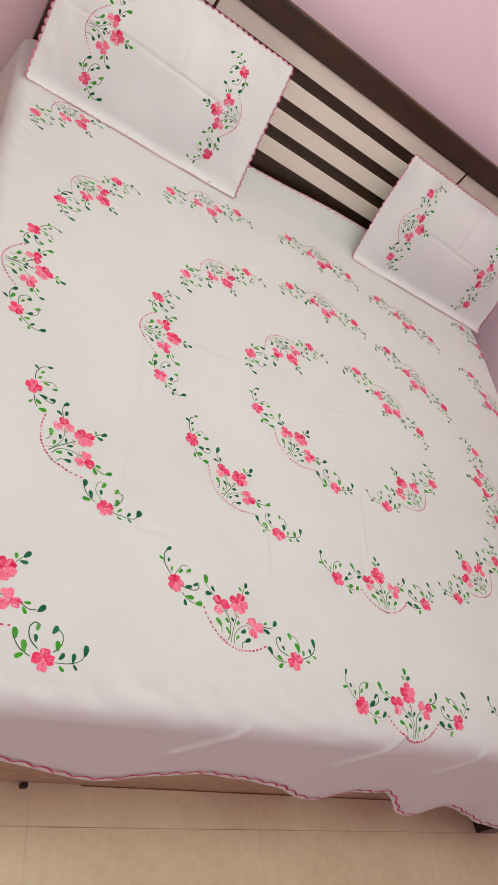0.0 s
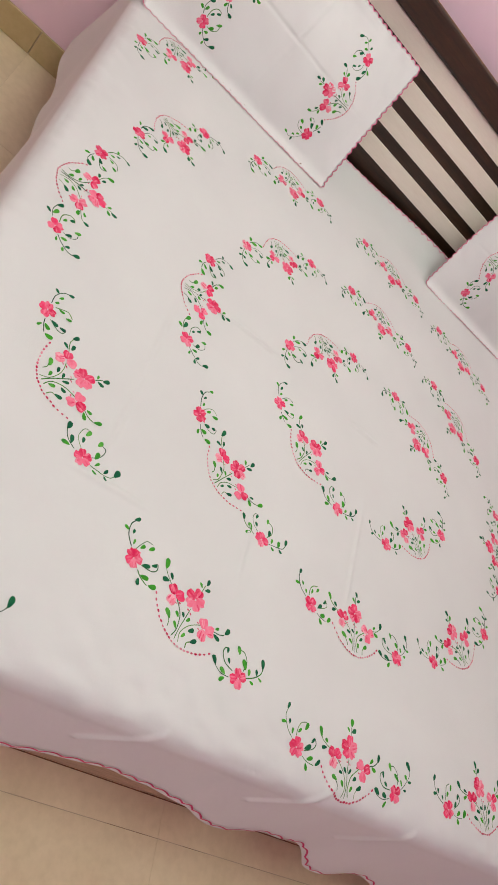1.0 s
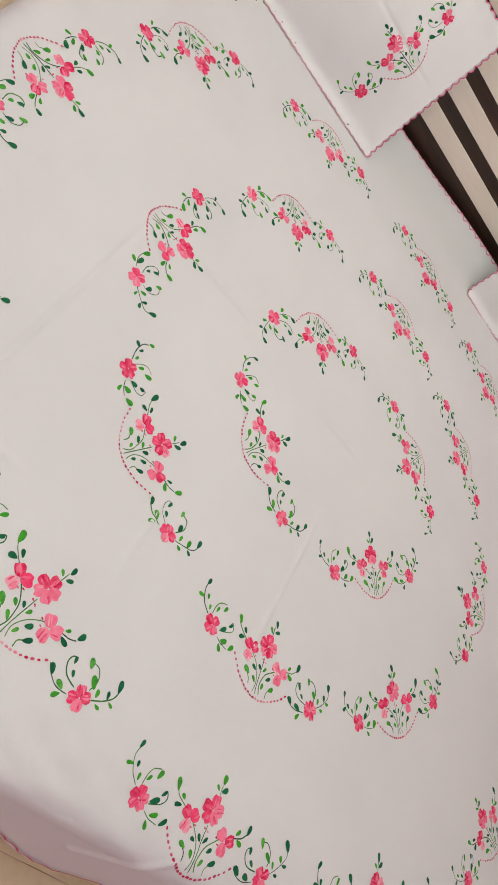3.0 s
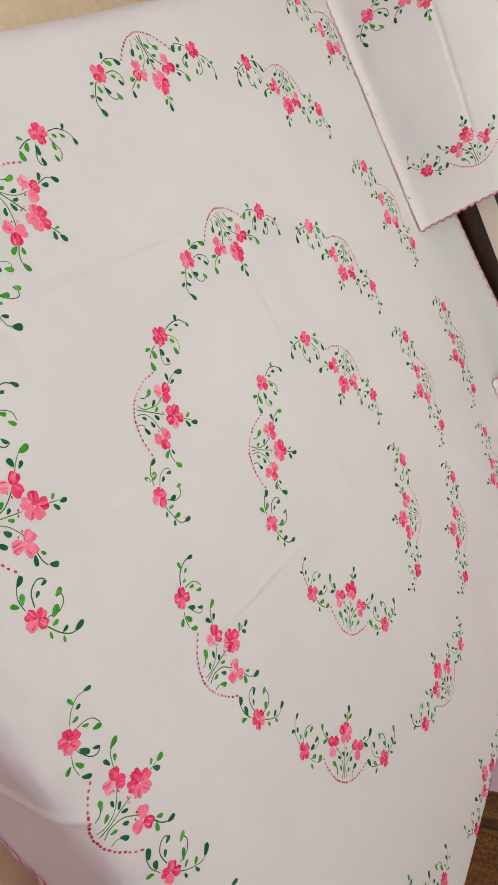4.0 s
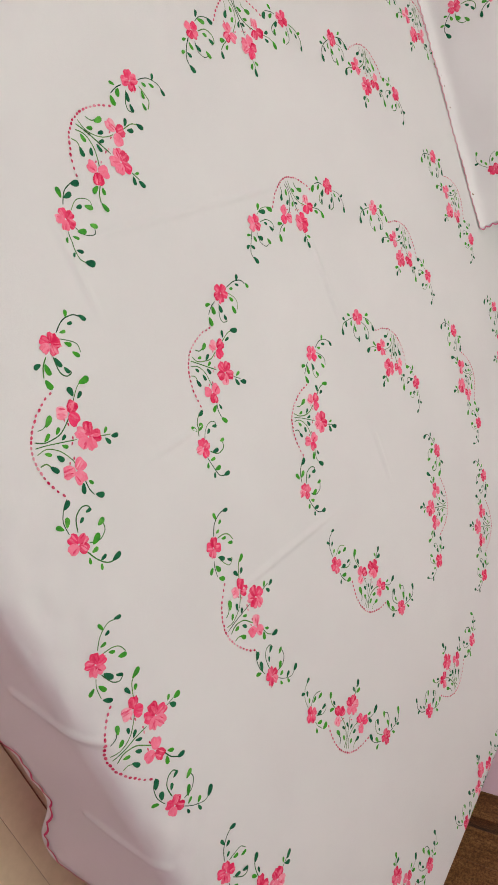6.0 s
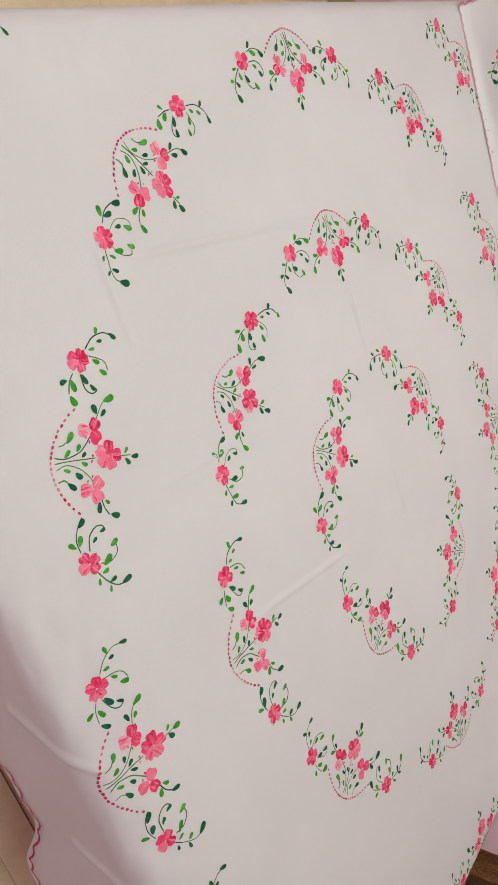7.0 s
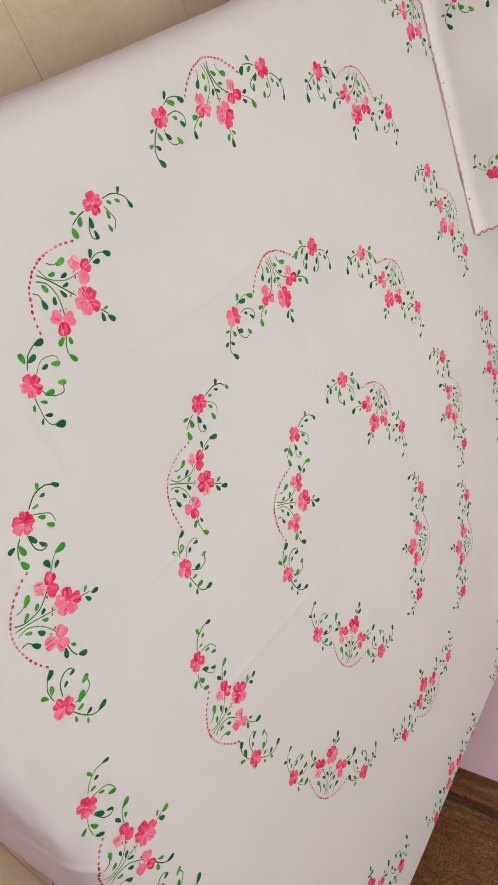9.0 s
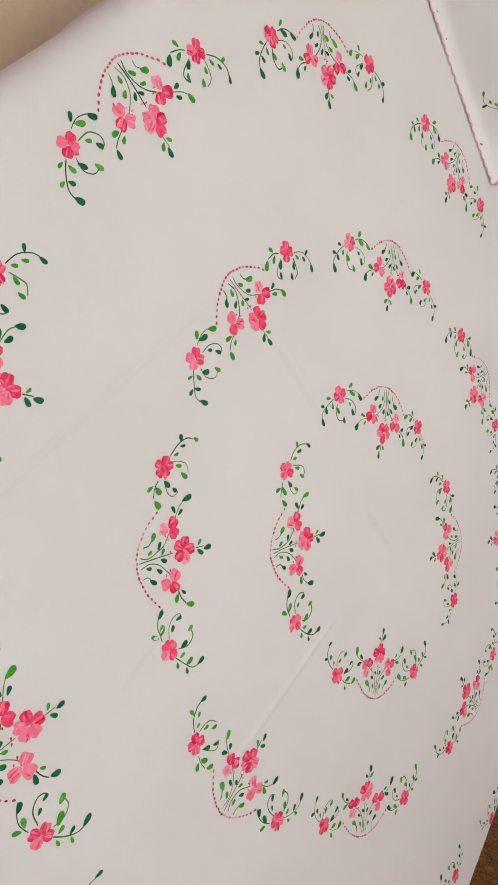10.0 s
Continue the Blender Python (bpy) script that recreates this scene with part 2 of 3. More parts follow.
# Shade of the gap under the panel, put in as a thin brown strip
boxed("gap_strip", (-0.44, 0.46, BED_F + 0.0725, BED_F + 0.0747, 0.0, 0.002), DOOR_WOOD, bed, 0.0004, "thin brown strip standing in for the dark gap under the panel")
for x0, y0, z1, stain in ((BED_L + 0.04, BED_F + 0.05, 0.335, DOOR_WOOD), (BED_R - 0.145, BED_F - 0.004, 0.22, DARK_WOOD)):
    boxed("leg", (x0, x0 + 0.08, y0, y0 + 0.08, 0.0, z1), stain, bed, 0.004)

boxed("foot_block", (-0.57, -0.555, BED_F + 0.062, BED_F + 0.072, 0.0, 0.015), DARK_WOOD, bed, 0.003)

# ---- cloth shapes ----
RIM, RIM_F = 0.042, 0.030
SHEET_F = -0.808  # where the cloth turns over the foot edge


def over(o, r):
    """How far out and down cloth lies that hangs o past the start of a rim of radius r."""
    a = min(o / r, math.pi / 2)
    return r * math.sin(a), r * (1 - math.cos(a)) + max(0.0, o - r * math.pi / 2)


def ridge(d, width):
    return math.exp(-((d / width) ** 2))


def fade(v, lo, hi, soft=0.06):
    return 1 / (1 + math.exp(-(v - lo) / soft * 3)) / (1 + math.exp((v - hi) / soft * 3))


def crumple(x, y):
    """Height of the pressed folds and soft waves of the sheet."""
    z = 0.0035 * (1 - 0.85 * fade(y, 0.74, 3)) * noise.noise((x * 1.7, y * 1.7, 3.1)) + 0.0012 * noise.noise((x * 7, y * 7, 1.2))
    for at, lo, hi, lean in ((-0.612, -0.47, -0.02, 0.10), (-0.322, -0.52, -0.39, 0.12), (-0.034, -0.46, -0.2, 0.16)):
        z += 0.0036 * ridge(x - at - lean * (y - (lo + hi) / 2), 0.0048) * fade(y, lo, hi)
    for at, lo, hi in ((-0.493, -0.66, -0.54), (0.012, -0.07, 0.03), (0.034, -0.46, -0.32)):
        z += 0.0042 * ridge(y - at, 0.0055) * fade(x, lo, hi, 0.03)
    near = ridge(y - SHEET_F - 0.02, 0.10) + 0.6 * ridge(x - BED_L, 0.08)  # small puckers where the cloth turns over the edge
    z += near * (0.0045 * noise.noise((x * 9 + y * 4, y * 16, 6.6)) + 0.0042 * noise.noise((x * 24 + y * 20, y * 28 - x * 9, 8.1)))
    return z


SWELLS = [(-0.38, -0.3, -0.014, 0.13), (-0.16, 0.13, 0.012, 0.12), (-0.83, 0.2, 0.008, 0.16), (0.29, -0.42, -0.009, 0.12)]  # x, y, height, width of the mattress's soft hollows and rises


def swell(x, y):
    return sum(h * math.exp(-((x - a) ** 2 + (y - b) ** 2) / w**2) for a, b, h, w in SWELLS)


PINCHES = [((-0.05, -0.785), (-0.15, -0.875)), ((0.19, -0.80), (0.10, -0.90)), ((-0.40, -0.80), (-0.49, -0.875))]


def span(p, a, b):
    """Distance of a point from the line between two others."""
    p, a, b = Vector(p), Vector(a), Vector(b)
    k = max(0.0, min(1.0, (p - a).dot(b - a) / (b - a).length_squared))
    return (p - a - (b - a) * k).length


def sheet_at(s, t):
    """Place of the sheet's point that lies s across and t along the cloth."""
    x, y, drop = s, t, 0.0
    if s < BED_L + RIM:
        out, d = over(BED_L + RIM - s, RIM)
        x, drop = BED_L + RIM - out, d
    elif s > BED_R - RIM:
        out, d = over(s - BED_R + RIM, RIM)
        x, drop = BED_R - RIM + out, d
    if t < SHEET_F + RIM_F:
        out, d = over(SHEET_F + RIM_F - t, RIM_F)
        y = SHEET_F + RIM_F - out
        hang = max(0.0, d - RIM_F)
        y -= hang * (0.155 + 0.07 * noise.noise((s * 4.2, 0.3, 7.7)) + 0.05 * noise.noise((s * 13, 0.3, 2.7)))
        drop = max(drop, d)
    pinch = 0.0
    if t < -0.76:
        for p0, p1 in PINCHES:
            pinch += 0.0042 * ridge(span((s, t), p0, p1), 0.006)
        a = min(max(0.0, SHEET_F + RIM_F - t) / RIM_F, math.pi / 2)
        y -= pinch * math.sin(a)
        pinch *= math.cos(a)
    sag = min(1.0, max(0.0, (-0.665 - t) / 0.16))  # the mattress is worn down towards its foot edge
    z = TOP + pinch - 0.024 * sag * sag - drop + swell(x, y) + crumple(x, y) * (1 if drop < 0.01 else 0.4)
    if s < BED_L + RIM or s > BED_R - RIM:
        hang = max(0.0, drop - RIM)
        sign = -1 if s < 0 else 1
        flare = 0.12 * fade(t, 0.86, 3, 0.2)  # stands off beside the headboard
        x += sign * hang * (0.05 + flare + 0.1 * noise.noise((t * 4.2, 5.3, 7.7))) if sign < 0 else 0.0
    if s > 0.6:  # pulled a little wider beside the pillow
        k = min(1.0, max(0.0, (t - 0.42) / 0.36))
        x += 0.032 * k * k * (3 - 2 * k) * min(1.0, (s - 0.6) / 0.3)
    if t > 0.92:
        k = min(1.0, max(0.0, (s + 0.28) / 0.62))  # drawn up higher towards one pillow
        z += (0.014 + 0.034 * k * k * (3 - 2 * k)) * ((t - 0.92) / 0.16) ** 2 * fade(s, -0.72, 0.86, 0.1)
    return Vector((x, y, z))


def facing(shape, s, t, e=0.002):
    a, b = shape(s + e, t) - shape(s - e, t), shape(s, t + e) - shape(s, t - e)
    return a.cross(b).normalized()


HEM = ((-1.30, 0.17), (-0.75, 0.145), (-0.59, 0.19), (-0.43, 0.15), (-0.26, 0.165), (-0.09, 0.225), (0.0, 0.178), (0.07, 0.19), (0.23, 0.28), (0.34, 0.245), (0.54, 0.325), (0.80, 0.345), (1.30, 0.345))  # across, hanging length


def hem(s):
    """Where the cloth ends past the foot of the bed."""
    for (s0, h0), (s1, h1) in zip(HEM, HEM[1:]):
        if s <= s1:
            k = (s - s0) / (s1 - s0)
            return SHEET_F + 0.01 - h0 - (h1 - h0) * k * k * (3 - 2 * k) - 0.008 * noise.noise((s * 11.0, 1.4, 0.2))
    return SHEET_F - HEM[-1][1]


HEAD_END = 1.075
S0, S1 = BED_L - 0.33, BED_R + 0.24


def axis(lo, hi, step):
    n = max(2, round((hi - lo) / step))
    return [lo + (hi - lo) * k / n for k in range(n + 1)]


sheet_bm = bmesh.new()
rows = []
across = axis(S0, S1, 0.0043)
along = axis(0, 1, 0.0021)
for s in across:
    low = hem(s)
    rows.append([sheet_bm.verts.new(sheet_at(s, low + (HEAD_END - low) * k)) for k in along])
for a, b in zip(rows, rows[1:]):
    for k in range(len(along) - 1):
        sheet_bm.faces.new((a[k], b[k], b[k + 1], a[k + 1]))
bedsheet = tagged(part("bedsheet", sheet_bm, COTTON, smooth=True), "white cotton bedsheet painted with rings of pink flower sprays", "bedsheet")


def ribbon(bm, shape, points, width, lift, index=0):
    """A flat strip along points of a cloth, lying just on it."""
    last = None
    for k, p in enumerate(points):
        q0, q1 = points[max(k - 1, 0)], points[min(k + 1, len(points) - 1)]
        d = Vector((q1[0] - q0[0], q1[1] - q0[1]))
        d = d.normalized() if d.length else Vector((1, 0))
        w = width / 2 * (1 if 0 < k < len(points) - 1 else 0.5)
        pair = []
        for side in (1, -1):
            s, t = p[0] - d.y * w * side, p[1] + d.x * w * side
            pair.append(bm.verts.new(shape(s, t) + facing(shape, s, t) * lift))
        if last:
            f = bm.faces.new((last[0], last[1], pair[1], pair[0]))
            f.material_index = index
        last = pair


def waves(lo, hi, line, pitch, height):
    """Points of a scalloped thread that runs along line(s)."""
    return [(s, line(s) + height * abs(math.sin(math.pi * s / pitch + 0.6 * noise.noise((s * 3, 0, 5))))) for s in axis(lo, hi, pitch / 7)]


bm = bmesh.new()
ribbon(bm, sheet_at, waves(S0, S1, lambda s: hem(s) + 0.008, 0.036, 0.008), 0.0038, 0.0022)
part("hem_edging", bm, EDGING, bedsheet, "wavy crimson thread along the hem")
bm = bmesh.new()
ribbon(bm, sheet_at, waves(-0.95, 0.92, lambda s: HEAD_END - 0.012, 0.034, 0.011), 0.0035, 0.0018)
part("hem_edging", bm, EDGING_PINK, bedsheet, "wavy pink thread along the head end")

# ---- the painted flower spray, in millimetres: inward, along ----


def curve(points, steps=5):
    """A smooth line through points."""
    out = []
    p = [points[0], *points, points[-1]]
    for a, b, c, d in zip(p, p[1:], p[2:], p[3:]):
        for k in range(steps):
            u = k / steps
            out.append(tuple(0.5 * (2 * b[n] + (c[n] - a[n]) * u + (2 * a[n] - 5 * b[n] + 4 * c[n] - d[n]) * u * u + (3 * b[n] - a[n] - 3 * c[n] + d[n]) * u**3) for n in (0, 1)))
    return out + [points[-1]]


FLOWERS = [  # middle, petals as (angle, tone; tone 1 is pale), size
    ((0, 127), [(139, 0), (56, 0), (-37, 0), (228, 2)], 9.4),
    ((38, 5), [(150, 2), (80, 0), (5, 0), (288, 1), (222, 1)], 11.6),
    ((13, 38), [(168, 1), (55, 0), (-40, 0)], 11.0),
    ((13, -36), [(50, 2), (182, 1), (298, 0)], 11.0),
    ((1, -130), [(125, 0), (40, 2), (-49, 0), (214, 1)], 9.4),
]
STEMS = [[(-41, 6), (-26, 4), (-8, 10), (3, 19), (12, 32)], [(-41, -1), (-20, 1), (19, 4)], [(-39, -9), (-24, -4), (-6, -9), (7, -20), (13, -28)], [(-35, 20), (-25, 22), (-18, 31)], [(-37, -24), (-28, -23), (-19, -29)], [(22, 52), (29, 69), (37, 77), (43, 80)], [(58, 4), (74, 5)], [(23, -47), (28, -62), (36, -71)]]
SPRAY_T = [[(10, 142), (22, 157), (38, 165), (50, 163)], [(15, 134), (29, 132), (39, 127), (44, 115)], [(1, 110), (8, 92), (17, 85), (25, 90), (22, 93)], [(-9, 110), (-14, 99), (-16, 84)]]
SPRAY_D = [[(-10, -115), (-16, -97), (-13, -79), (-6, -70)], [(3, -115), (3, -96), (12, -84), (23, -83), (27, -91)], [(17, -131), (33, -131), (44, -121), (43, -110)], [(11, -142), (25, -155), (42, -164), (57, -161)]]
# leaves: place, angle, length, tone (1 is dark)
LEAVES_MID = [(-17, 31, 56, 17, 0), (-22, 11, 31, 11, 0), (-6, 18, 59, 11, 1), (1, 8, 45, 10, 1), (1, -4, -31, 11, 1), (-24, -11, -20, 11, 0), (-7, -17, -51, 12, 1), (-18, -30, -45, 13, 1)]
LEAVES_TIP = [(42, 79, 16, 17, 0), (20, 65, 107, 13, 1), (32, 61, 48, 11, 1), (80, 3, 4, 14, 1), (66, 11, 41, 10, 0), (68, -3, -51, 13, 1), (44, -73, -16, 17, 1), (33, -54, -45, 10, 0), (21, -61, -107, 13, 0)]
LEAVES_T = [(28, 166, 95, 11, 1), (32, 154, 10, 10, 1), (21, 143, 6, 10, 0), (54, 162, -29, 12, 1), (26, 127, -31, 11, 0), (36, 113, -29, 13, 0), (7, 103, -58, 14, 1), (20, 93, -38, 11, 1), (-22, 99, -160, 11, 0), (-8, 95, -62, 14, 0), (-10, 76, -52, 17, 0)]
LEAVES_D = [(-9, -77, 47, 17, 1), (-10, -99, 65, 16, 0), (-22, -105, 144, 13, 0), (10, -101, 52, 10, 1), (22, -90, 27, 12, 1), (40, -108, 25, 13, 0), (28, -128, 40, 15, 0), (24, -143, 14, 11, 0), (36, -155, 29, 12, 1), (57, -159, 29, 17, 1), (14, -155, -95, 10, 0), (31, -166, -90, 10, 1)]
BUDS = [(5, 30), (10, 24), (14, 6), (12, -1), (12, -20), (5, -26)]


def blob(bm, shape, place, outline, lift, index):
    """A painted patch: an outline in millimetres laid onto the cloth."""
    vs = []
    for p in outline:
        s, t = place(p)
        vs.append(bm.verts.new(shape(s, t) + facing(shape, s, t) * lift))
    bm.faces.new(vs).material_index = index


def petal(middle, angle, size, rng, full=1.0):
    """Outline of one rounded, brushed petal that starts just off the flower's middle."""
    a, wide, long = radians(angle + rng.uniform(-7, 7)), rng.uniform(0.66, 0.76) * size * full, size * rng.uniform(1.62, 1.85)
    start, lean = 0.1 * size, rng.uniform(-0.12, 0.12)
    out = []
    for k in range(18):
        u = 2 * math.pi * k / 18
        r = 1 + rng.uniform(-0.06, 0.06)
        v = 0.5 - 0.5 * math.cos(u)
        f = start + (long - start) * v * (1 + 0.6 * (r - 1)) - (rng.uniform(0.02, 0.2) * size if k == 9 else 0)
        w = wide * r * math.copysign(abs(math.sin(u)) ** 0.72, math.sin(u)) * (0.74 + 0.38 * v) + lean * size * v
        out.append((middle[0] + f * math.cos(a) - w * math.sin(a), middle[1] + f * math.sin(a) + w * math.cos(a)))
    return out


def leaf_shape(x, y, angle, size, rng, slim=1.0):
    """Outline of a drop-shaped leaf, rounder at its tip."""
    a, long, wide = radians(angle + rng.uniform(-8, 8)), size * rng.uniform(0.94, 1.15), size * rng.uniform(0.48, 0.6) * slim
    out = []
    for k in range(11):
        u = 2 * math.pi * k / 11
        f = 0.5 * long * math.cos(u)
        w = 0.5 * wide * math.sin(u) * (1 + 0.38 * math.cos(u)) * (1 + rng.uniform(-0.06, 0.06))
        f2 = f + 0.06 * long * math.sin(u)
        out.append((x + f2 * math.cos(a) - w * math.sin(a), y + f2 * math.sin(a) + w * math.cos(a)))
    return out


def flower_spray(parent, shape, x, y, turn, seed, size=1.0):
    """One painted spray: dotted arc outward, three flowers inward, a flower with tendrils at each end."""
    rng = random.Random(seed)
    c, s = math.cos(radians(turn)) * 0.001 * size, math.sin(radians(turn)) * 0.001 * size

    def place(p):
        return x + p[0] * c - p[1] * s, y + p[0] * s + p[1] * c

    bm = bmesh.new()
    for n, line in enumerate(STEMS + SPRAY_T + SPRAY_D):
        line = [(p[0] + rng.uniform(-0.9, 0.9), p[1] + rng.uniform(-0.9, 0.9)) for p in line]
        bright = rng.random() < (0.7 if n < 6 else 0.3)
        ribbon(bm, shape, [place(p) for p in curve(line)], rng.uniform(0.0011, 0.0019) * size, 0.0004, 1 if bright else 0)
    spray = tagged(part("flower_spray", bm, [STEM, STEM_BRIGHT], parent), "painted spray of pink flowers with green leaves", kind="stuff")
    bm = bmesh.new()
    for n, (lx, ly, a, ln, dark) in enumerate(LEAVES_MID + LEAVES_TIP + LEAVES_T + LEAVES_D):
        lx, ly, a = lx + rng.uniform(-0.8, 0.8), ly + rng.uniform(-0.8, 0.8), a + rng.uniform(-8, 8)
        if rng.random() < 0.16:
            dark = 1 - dark
        blob(bm, shape, place, leaf_shape(lx, ly, a, min(ln, 15.5) * rng.uniform(0.86, 1.06), rng), 0.0005 + 0.00003 * (n % 5), dark)
    tagged(part("leaves", bm, [LEAF, LEAF_DARK], spray), kind="stuff")
    for middle, petals, r in FLOWERS:
        bm = bmesh.new()
        if len(petals) == 4 and rng.random() < 0.5:  # some of the end flowers have five petals
            petals = [(a0, tone) for a0, (_, tone) in zip((148, 76, 4, 292, 220), [petals[0], petals[1], petals[2], petals[3], (0, rng.choice((1, 2)))])]
        full = {3: 1.2, 4: 1.2, 5: 1.06}[len(petals)]
        for n, (a, tone) in enumerate(petals):
            if rng.random() < 0.22:
                tone = rng.choice((0, 1, 2))
            blob(bm, shape, place, petal(middle, a, r, rng, full), 0.0006 + 0.00005 * n, tone)
            for k in range(rng.choice((2, 2, 3, 4))):  # further strokes of the brush, lengthwise, in a neighbouring tone
                q, side = radians(a), rng.uniform(-0.42, 0.42) * r
                out = r * rng.uniform(0.65, 1.25)
                other = rng.choice({0: (2, 2, 2), 1: (2, 2, 2), 2: (0, 1, 1)}[tone])
                touch = leaf_shape(middle[0] + out * math.cos(q) - side * math.sin(q), middle[1] + out * math.sin(q) + side * math.cos(q), a, r * rng.uniform(0.8, 1.25), rng, rng.uniform(0.3, 0.6))
                blob(bm, shape, place, touch, 0.0009 + 0.00004 * n + 0.00002 * k, other)
        part("flower", bm, [PETAL, PETAL_PALE, PETAL_MID], spray)
    bm = bmesh.new()
    faint, spread = rng.uniform(-0.9, 0.9), rng.uniform(0.05, 0.35)  # the stretch where the brush ran dry
    for k in range(21):
        u = -1 + 2 * k / 20
        d = (-46.5 + 36 * u * u + rng.uniform(-0.7, 0.7), 65 * u + rng.uniform(-0.5, 0.5))
        a = math.atan2(65, 72 * u)
        grow = rng.uniform(0.85, 1.15)
        outline = [(d[0] + grow * (2.7 * math.cos(q) * math.cos(a) - 1.75 * math.sin(q) * math.sin(a)), d[1] + grow * (2.7 * math.cos(q) * math.sin(a) + 1.75 * math.sin(q) * math.cos(a))) for q in (2 * math.pi * j / 8 for j in range(8))]
        blob(bm, shape, place, outline, 0.0008, 1 if abs(u - faint) < spread else 0)
    for b in BUDS:
        blob(bm, shape, place, leaf_shape(b[0], b[1], rng.uniform(60, 120), 4.5, rng), 0.0008, rng.choice((0, 0, 1)))
    tagged(part("dotted_arc", bm, [DOT, DOT_PALE], spray), kind="stuff")
    return spray


INNER = [(-0.195, -0.166, 51.3), (-0.184, 0.161, -58), (0.209, 0.154, -124), (0.179, -0.181, 121.9)]
MIDDLE = [(-0.383, -0.333, 47.4), (-0.549, 0.022, -0.9), (-0.359, 0.371, -54.6), (0.035, 0.481, -94), (0.393, 0.336, -127), (0.562, -0.023, 174), (0.35, -0.381, 124.5), (-0.022, -0.495, 88)]
OUTER = [(-0.418, -0.633, 66.8), (-0.737, -0.365, 33.3), (-0.854, 0.049, -2.3), (-0.729, 0.443, -33.7), (-0.371, 0.699, -69.5), (0.082, 0.754, -97), (0.459, 0.664, -107), (0.82, 0.42, -150), (0.892, -0.045, 177), (0.743, -0.452, 150), (0.396, -0.706, 104), (-0.021, -0.747, 88)]
CORNERS = [(-0.84, -0.651, 45), (-0.797, 0.757, -45), (0.92, 0.75, -135), (0.8, -0.68, 135)]
for n, (x, y, turn) in enumerate(INNER + MIDDLE + OUTER + CORNERS):
    flower_spray(bedsheet, sheet_at, x, y, turn, 100 + n, 1.0)

# ---- pillows ----


def pillow(x0, x1, front, back, seed, label):
    """A pillow in a flanged cover, propped on its long edge against the headboard. front, back: (y, z) of its lower and upper edge."""
    flat = 0.024  # the lower flange lies flat on the sheet
    bend = (front[0] + flat * 0.97, front[1] + 0.006)
    wide, tall = x1 - x0, flat + math.hypot(back[0] - bend[0], back[1] - bend[1])
    up = Vector((0, back[0] - bend[0], back[1] - bend[1])).normalized()
    lie = Vector((0, bend[0] - front[0], bend[1] - front[1])).normalized()

    def spine(a, b):
        """Place and outward direction of the pillow's middle layer."""
        u = min(1.0, max(0.0, b / (2 * flat)))
        k = u * u * (3 - 2 * u)
        risen = 2 * flat * (u**3 - u**4 / 2) + max(0.0, b - 2 * flat)
        p = Vector((x0 + a, front[0], front[1])) + lie * (b - risen) + up * risen
        return p, Vector((1, 0, 0)).cross((lie * (1 - k) + up * k).normalized())

    def puff(a, b):
        u, v = (a - wide / 2) / (wide / 2 - 0.024), (b - tall / 2) / (tall / 2 - 0.024)
        if abs(u) >= 1 or abs(v) >= 1:
            return 0.0
        return (1 - u ** 4) ** 1.5 * (1 - v * v) ** 1.2

    def rim(a, b):
        """Waviness of the flat flange, the same on both faces."""
        e = min(a, wide - a, b, tall - b)
        return 0.003 * math.sin(a * 34 + seed + b * 21) * ridge(e, 0.03) * min(1, 0.3 + b * 9) + 0.0025 * noise.noise((a * 9 + seed, b * 9, 0.4)) + 0.005 * ridge(e, 0.07) * min(1, 0.25 + b * 7) * noise.noise((a * 21 + b * 9 + seed, b * 17 - a * 7, 7.7))

    def top(a, b):
        q = puff(a, b)
        h = 0.026 * q + 0.004 * min(1, 4 * q) * noise.noise((a * 11 + seed, b * 7 + a * 5, 4.4)) + q * (0.006 * noise.noise((a * 5 + seed, b * 5, 0.4)) + 0.002 * noise.noise((a * 16 + seed, b * 16, 2.4)))
        h -= 0.0034 * ridge(b - tall * 0.53 - 0.006 * math.sin(a * 9), 0.0045) * q ** 0.5 + 0.003 * ridge(a - wide * 0.52 - 0.1 * (b - tall * 0.5), 0.0045) * (1 if b > tall * 0.55 else 0.2) * q
        p, out = spine(a, b)
        return p + out * (h + rim(a, b))

    def under(a, b):
        e = max(0.0, min(a, wide - a, b, tall - b))
        p, out = spine(a, b)
        return p + out * (rim(a, b) - 0.003 * min(1, 100 * e) - 0.03 * puff(a, b))

    def edge(a, b):
        """The outline pushed out into small scallops."""
        k = 0.0
        if a < 1e-6 or a > wide - 1e-6:
            k = 0.006 * abs(math.sin(math.pi * b / 0.021))
            return (a - k if a < 1e-6 else a + k), b
        if b < 1e-6 or b > tall - 1e-6:
            k = 0.006 * abs(math.sin(math.pi * a / 0.021))
            return a, (b - k if b < 1e-6 else b + k)
        return a, b

    bm = bmesh.new()
    na, nb = [axis(0, v, 0.0042) for v in (wide, tall)]
    for shape in (top, under):
        grid = [[bm.verts.new(shape(*edge(a, b))) for b in nb] for a in na]
        for g, h in zip(grid, grid[1:]):
            for k in range(len(nb) - 1):
                bm.faces.new((g[k], h[k], h[k + 1], g[k + 1]))
    bmesh.ops.remove_doubles(bm, verts=bm.verts, dist=0.0012)
    thing = tagged(part("pillow", bm, COVER, smooth=True), label, "pillow", "pillows on the bed")
    front_line = [edge(a, 0) for a in axis(0, wide, 0.003)]
    ring = [edge(wide, b) for b in axis(0, tall, 0.003)] + [edge(a, tall) for a in reversed(axis(0, wide, 0.003))] + [edge(0, b) for b in reversed(axis(0, tall, 0.003))]
    bm = bmesh.new()
    ribbon(bm, top, ring, 0.0031, 0.0008)
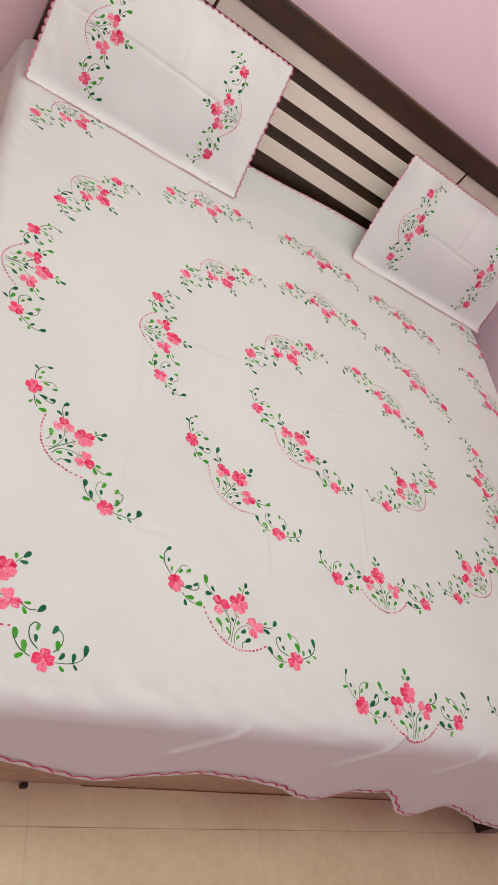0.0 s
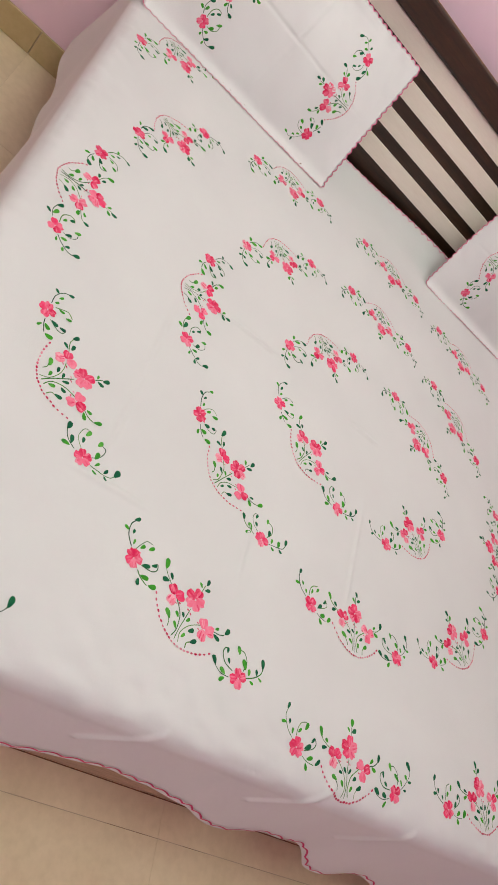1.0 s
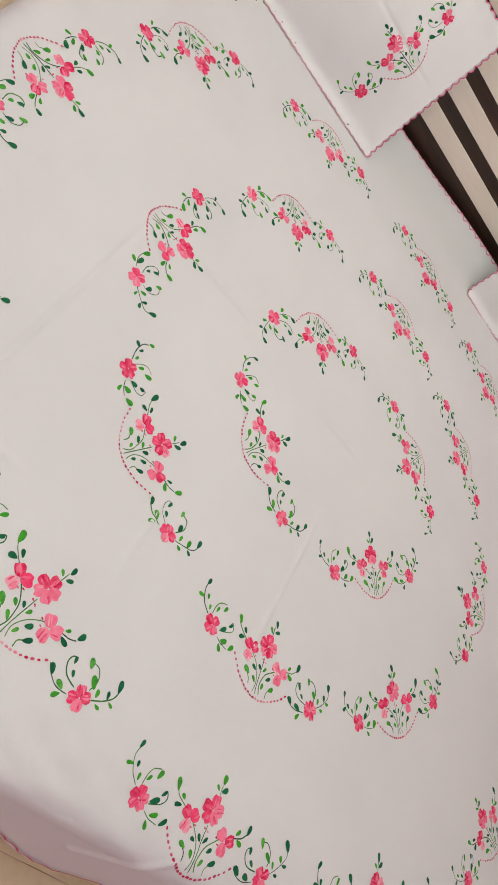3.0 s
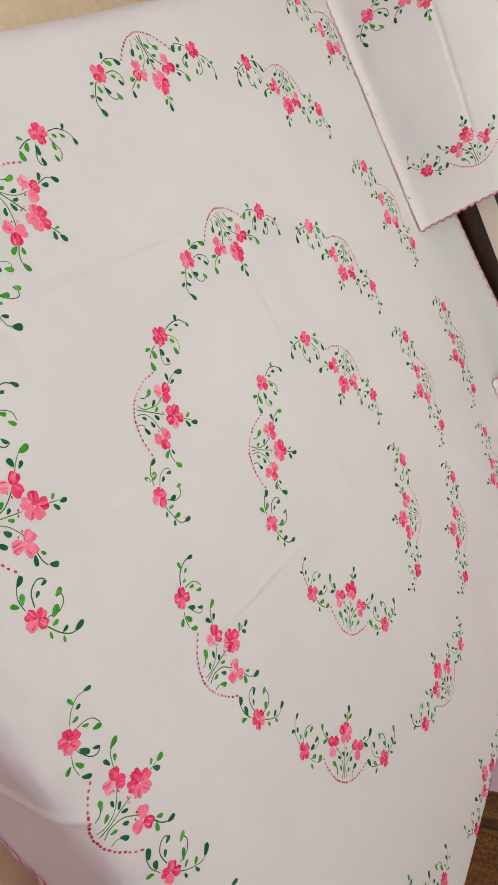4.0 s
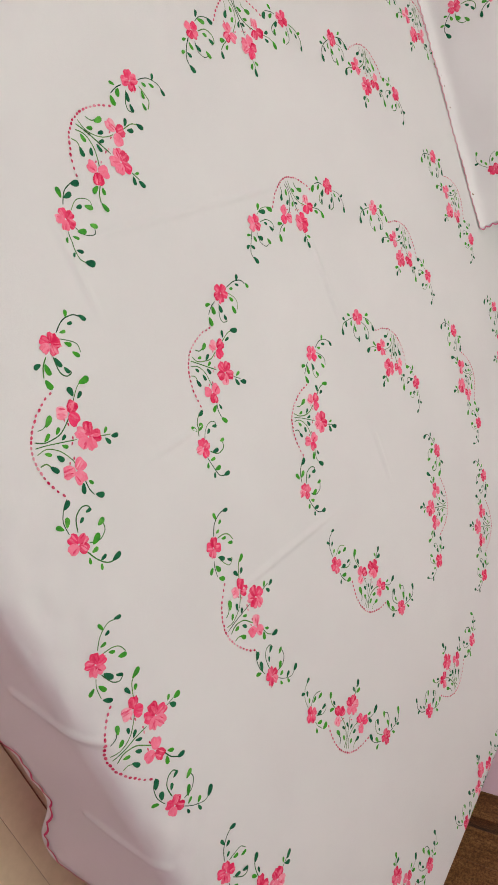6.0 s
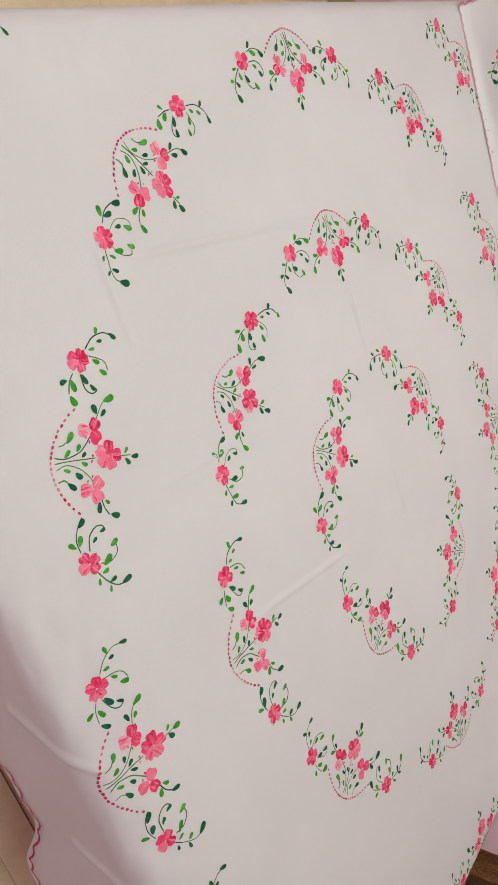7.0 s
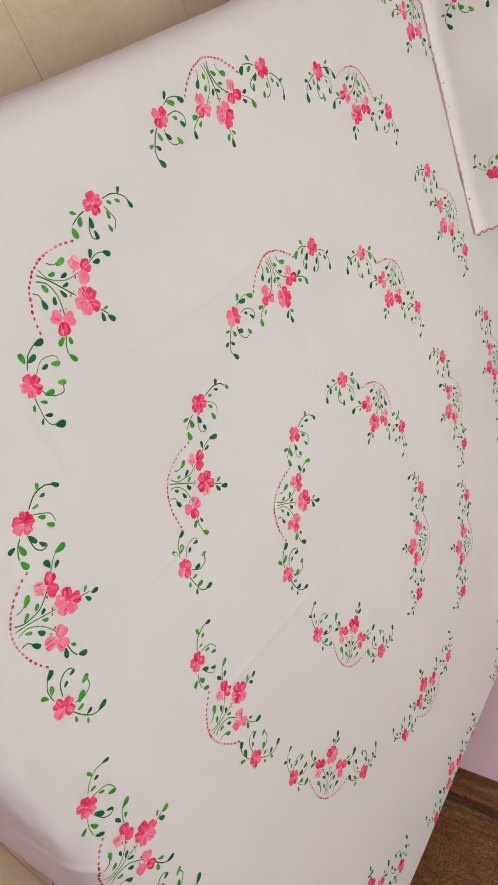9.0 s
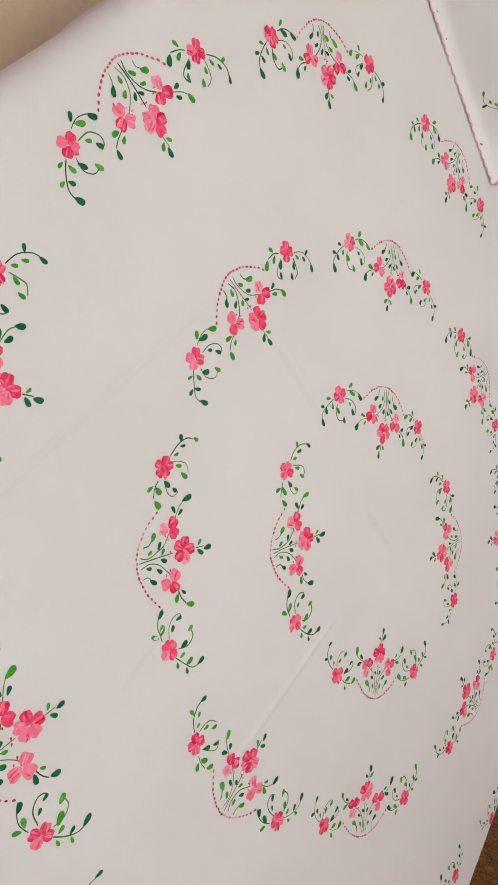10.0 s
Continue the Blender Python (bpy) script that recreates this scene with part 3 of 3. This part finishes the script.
    part("scalloped_edging", bm, EDGING_PINK, thing, "pink scalloped thread edging")
    bm = bmesh.new()
    ribbon(bm, top, front_line, 0.003, 0.0012)
    part("scalloped_edging", bm, EDGING_PALE, thing, "pale pink scalloped thread edging")
    for k, big in ((0.86, 8), (0.52, 5), (0.44, 5), (0.40, 3)):
        bm = bmesh.new()
        blob(bm, top, lambda q: (wide * k + q[0] * 0.001, 0.008 + q[1] * 0.001), leaf_shape(0, 0, 40, big, random.Random(seed)), 0.0008, 0)
        part("stain", bm, STAIN, thing, "small brown stain")
    flower_spray(thing, top, 0.134, 0.210, 0, seed * 10 + 1, 0.98)
    flower_spray(thing, top, wide - 0.134, 0.205, 180, seed * 10 + 2, 0.98)
    return thing


pillow(-0.928, -0.258, (0.815, 0.5525), (1.035, 0.905), 3, "white cotton pillow with painted flowers, propped against the headboard")
pillow(0.272, 0.975, (0.880, 0.5525), (1.035, 0.915), 7, "white cotton pillow with painted flowers, propped near the side wall")

# ---- floor and skirting, tile by tile ----
floor = tagged(boxed("floor", (WALL_L, WALL_R, WALL_F, WALL_Y, -0.1, -0.0014), GROUT, bevel=0), "beige matt ceramic tiled floor with dark joints", "floor", kind="structure")
TX, TY, X0, Y0 = 0.55, 0.516, 0.004, -0.83


def shared_tile(sx, sy, z0, z1, mat):
    ob_mesh = bpy.data.meshes.new("tile")
    bm = box(bmesh.new(), -sx / 2, sx / 2, -sy / 2, sy / 2, z0, z1, 0.0004)
    bm.to_mesh(ob_mesh)
    bm.free()
    ob_mesh.materials.append(mat)
    return ob_mesh


whole = shared_tile(TX - 0.0003, TY - 0.0016, -0.0012, 0.0, TILE)
for i in range(-5, 3):
    for j in range(-4, 4):
        x, y = X0 + (i + 0.5) * TX, Y0 + (j + 0.5) * TY
        cx0, cx1, cy0, cy1 = max(x - TX / 2, WALL_L), min(x + TX / 2, WALL_R), max(y - TY / 2, WALL_F), min(y + TY / 2, WALL_Y)
        if cx1 - cx0 < 0.02 or cy1 - cy0 < 0.02:
            continue
        cut = cx1 - cx0 < TX - 1e-4 or cy1 - cy0 < TY - 1e-4
        tile = new("tile", shared_tile(cx1 - cx0 - 0.0003, cy1 - cy0 - 0.0016, -0.0012, 0.0, TILE) if cut else whole)
        tile.location, tile.parent = ((cx0 + cx1) / 2, (cy0 + cy1) / 2, 0), floor
skirting = tagged(boxed("baseboard", (WALL_L, WALL_R, WALL_Y - 0.006, WALL_Y - 0.001, 0, 0.093), GROUT, bevel=0), "tan ceramic skirting along the pink wall", "skirting", kind="structure")
for i in range(-5, 3):
    x0, x1 = max(X0 + i * TX, WALL_L), min(X0 + (i + 1) * TX, WALL_R)
    boxed("tile", (x0 + 0.0015, x1 - 0.0015, WALL_Y - 0.014, WALL_Y - 0.0055, 0.001, 0.095), SKIRT_TILE, skirting, 0.002)
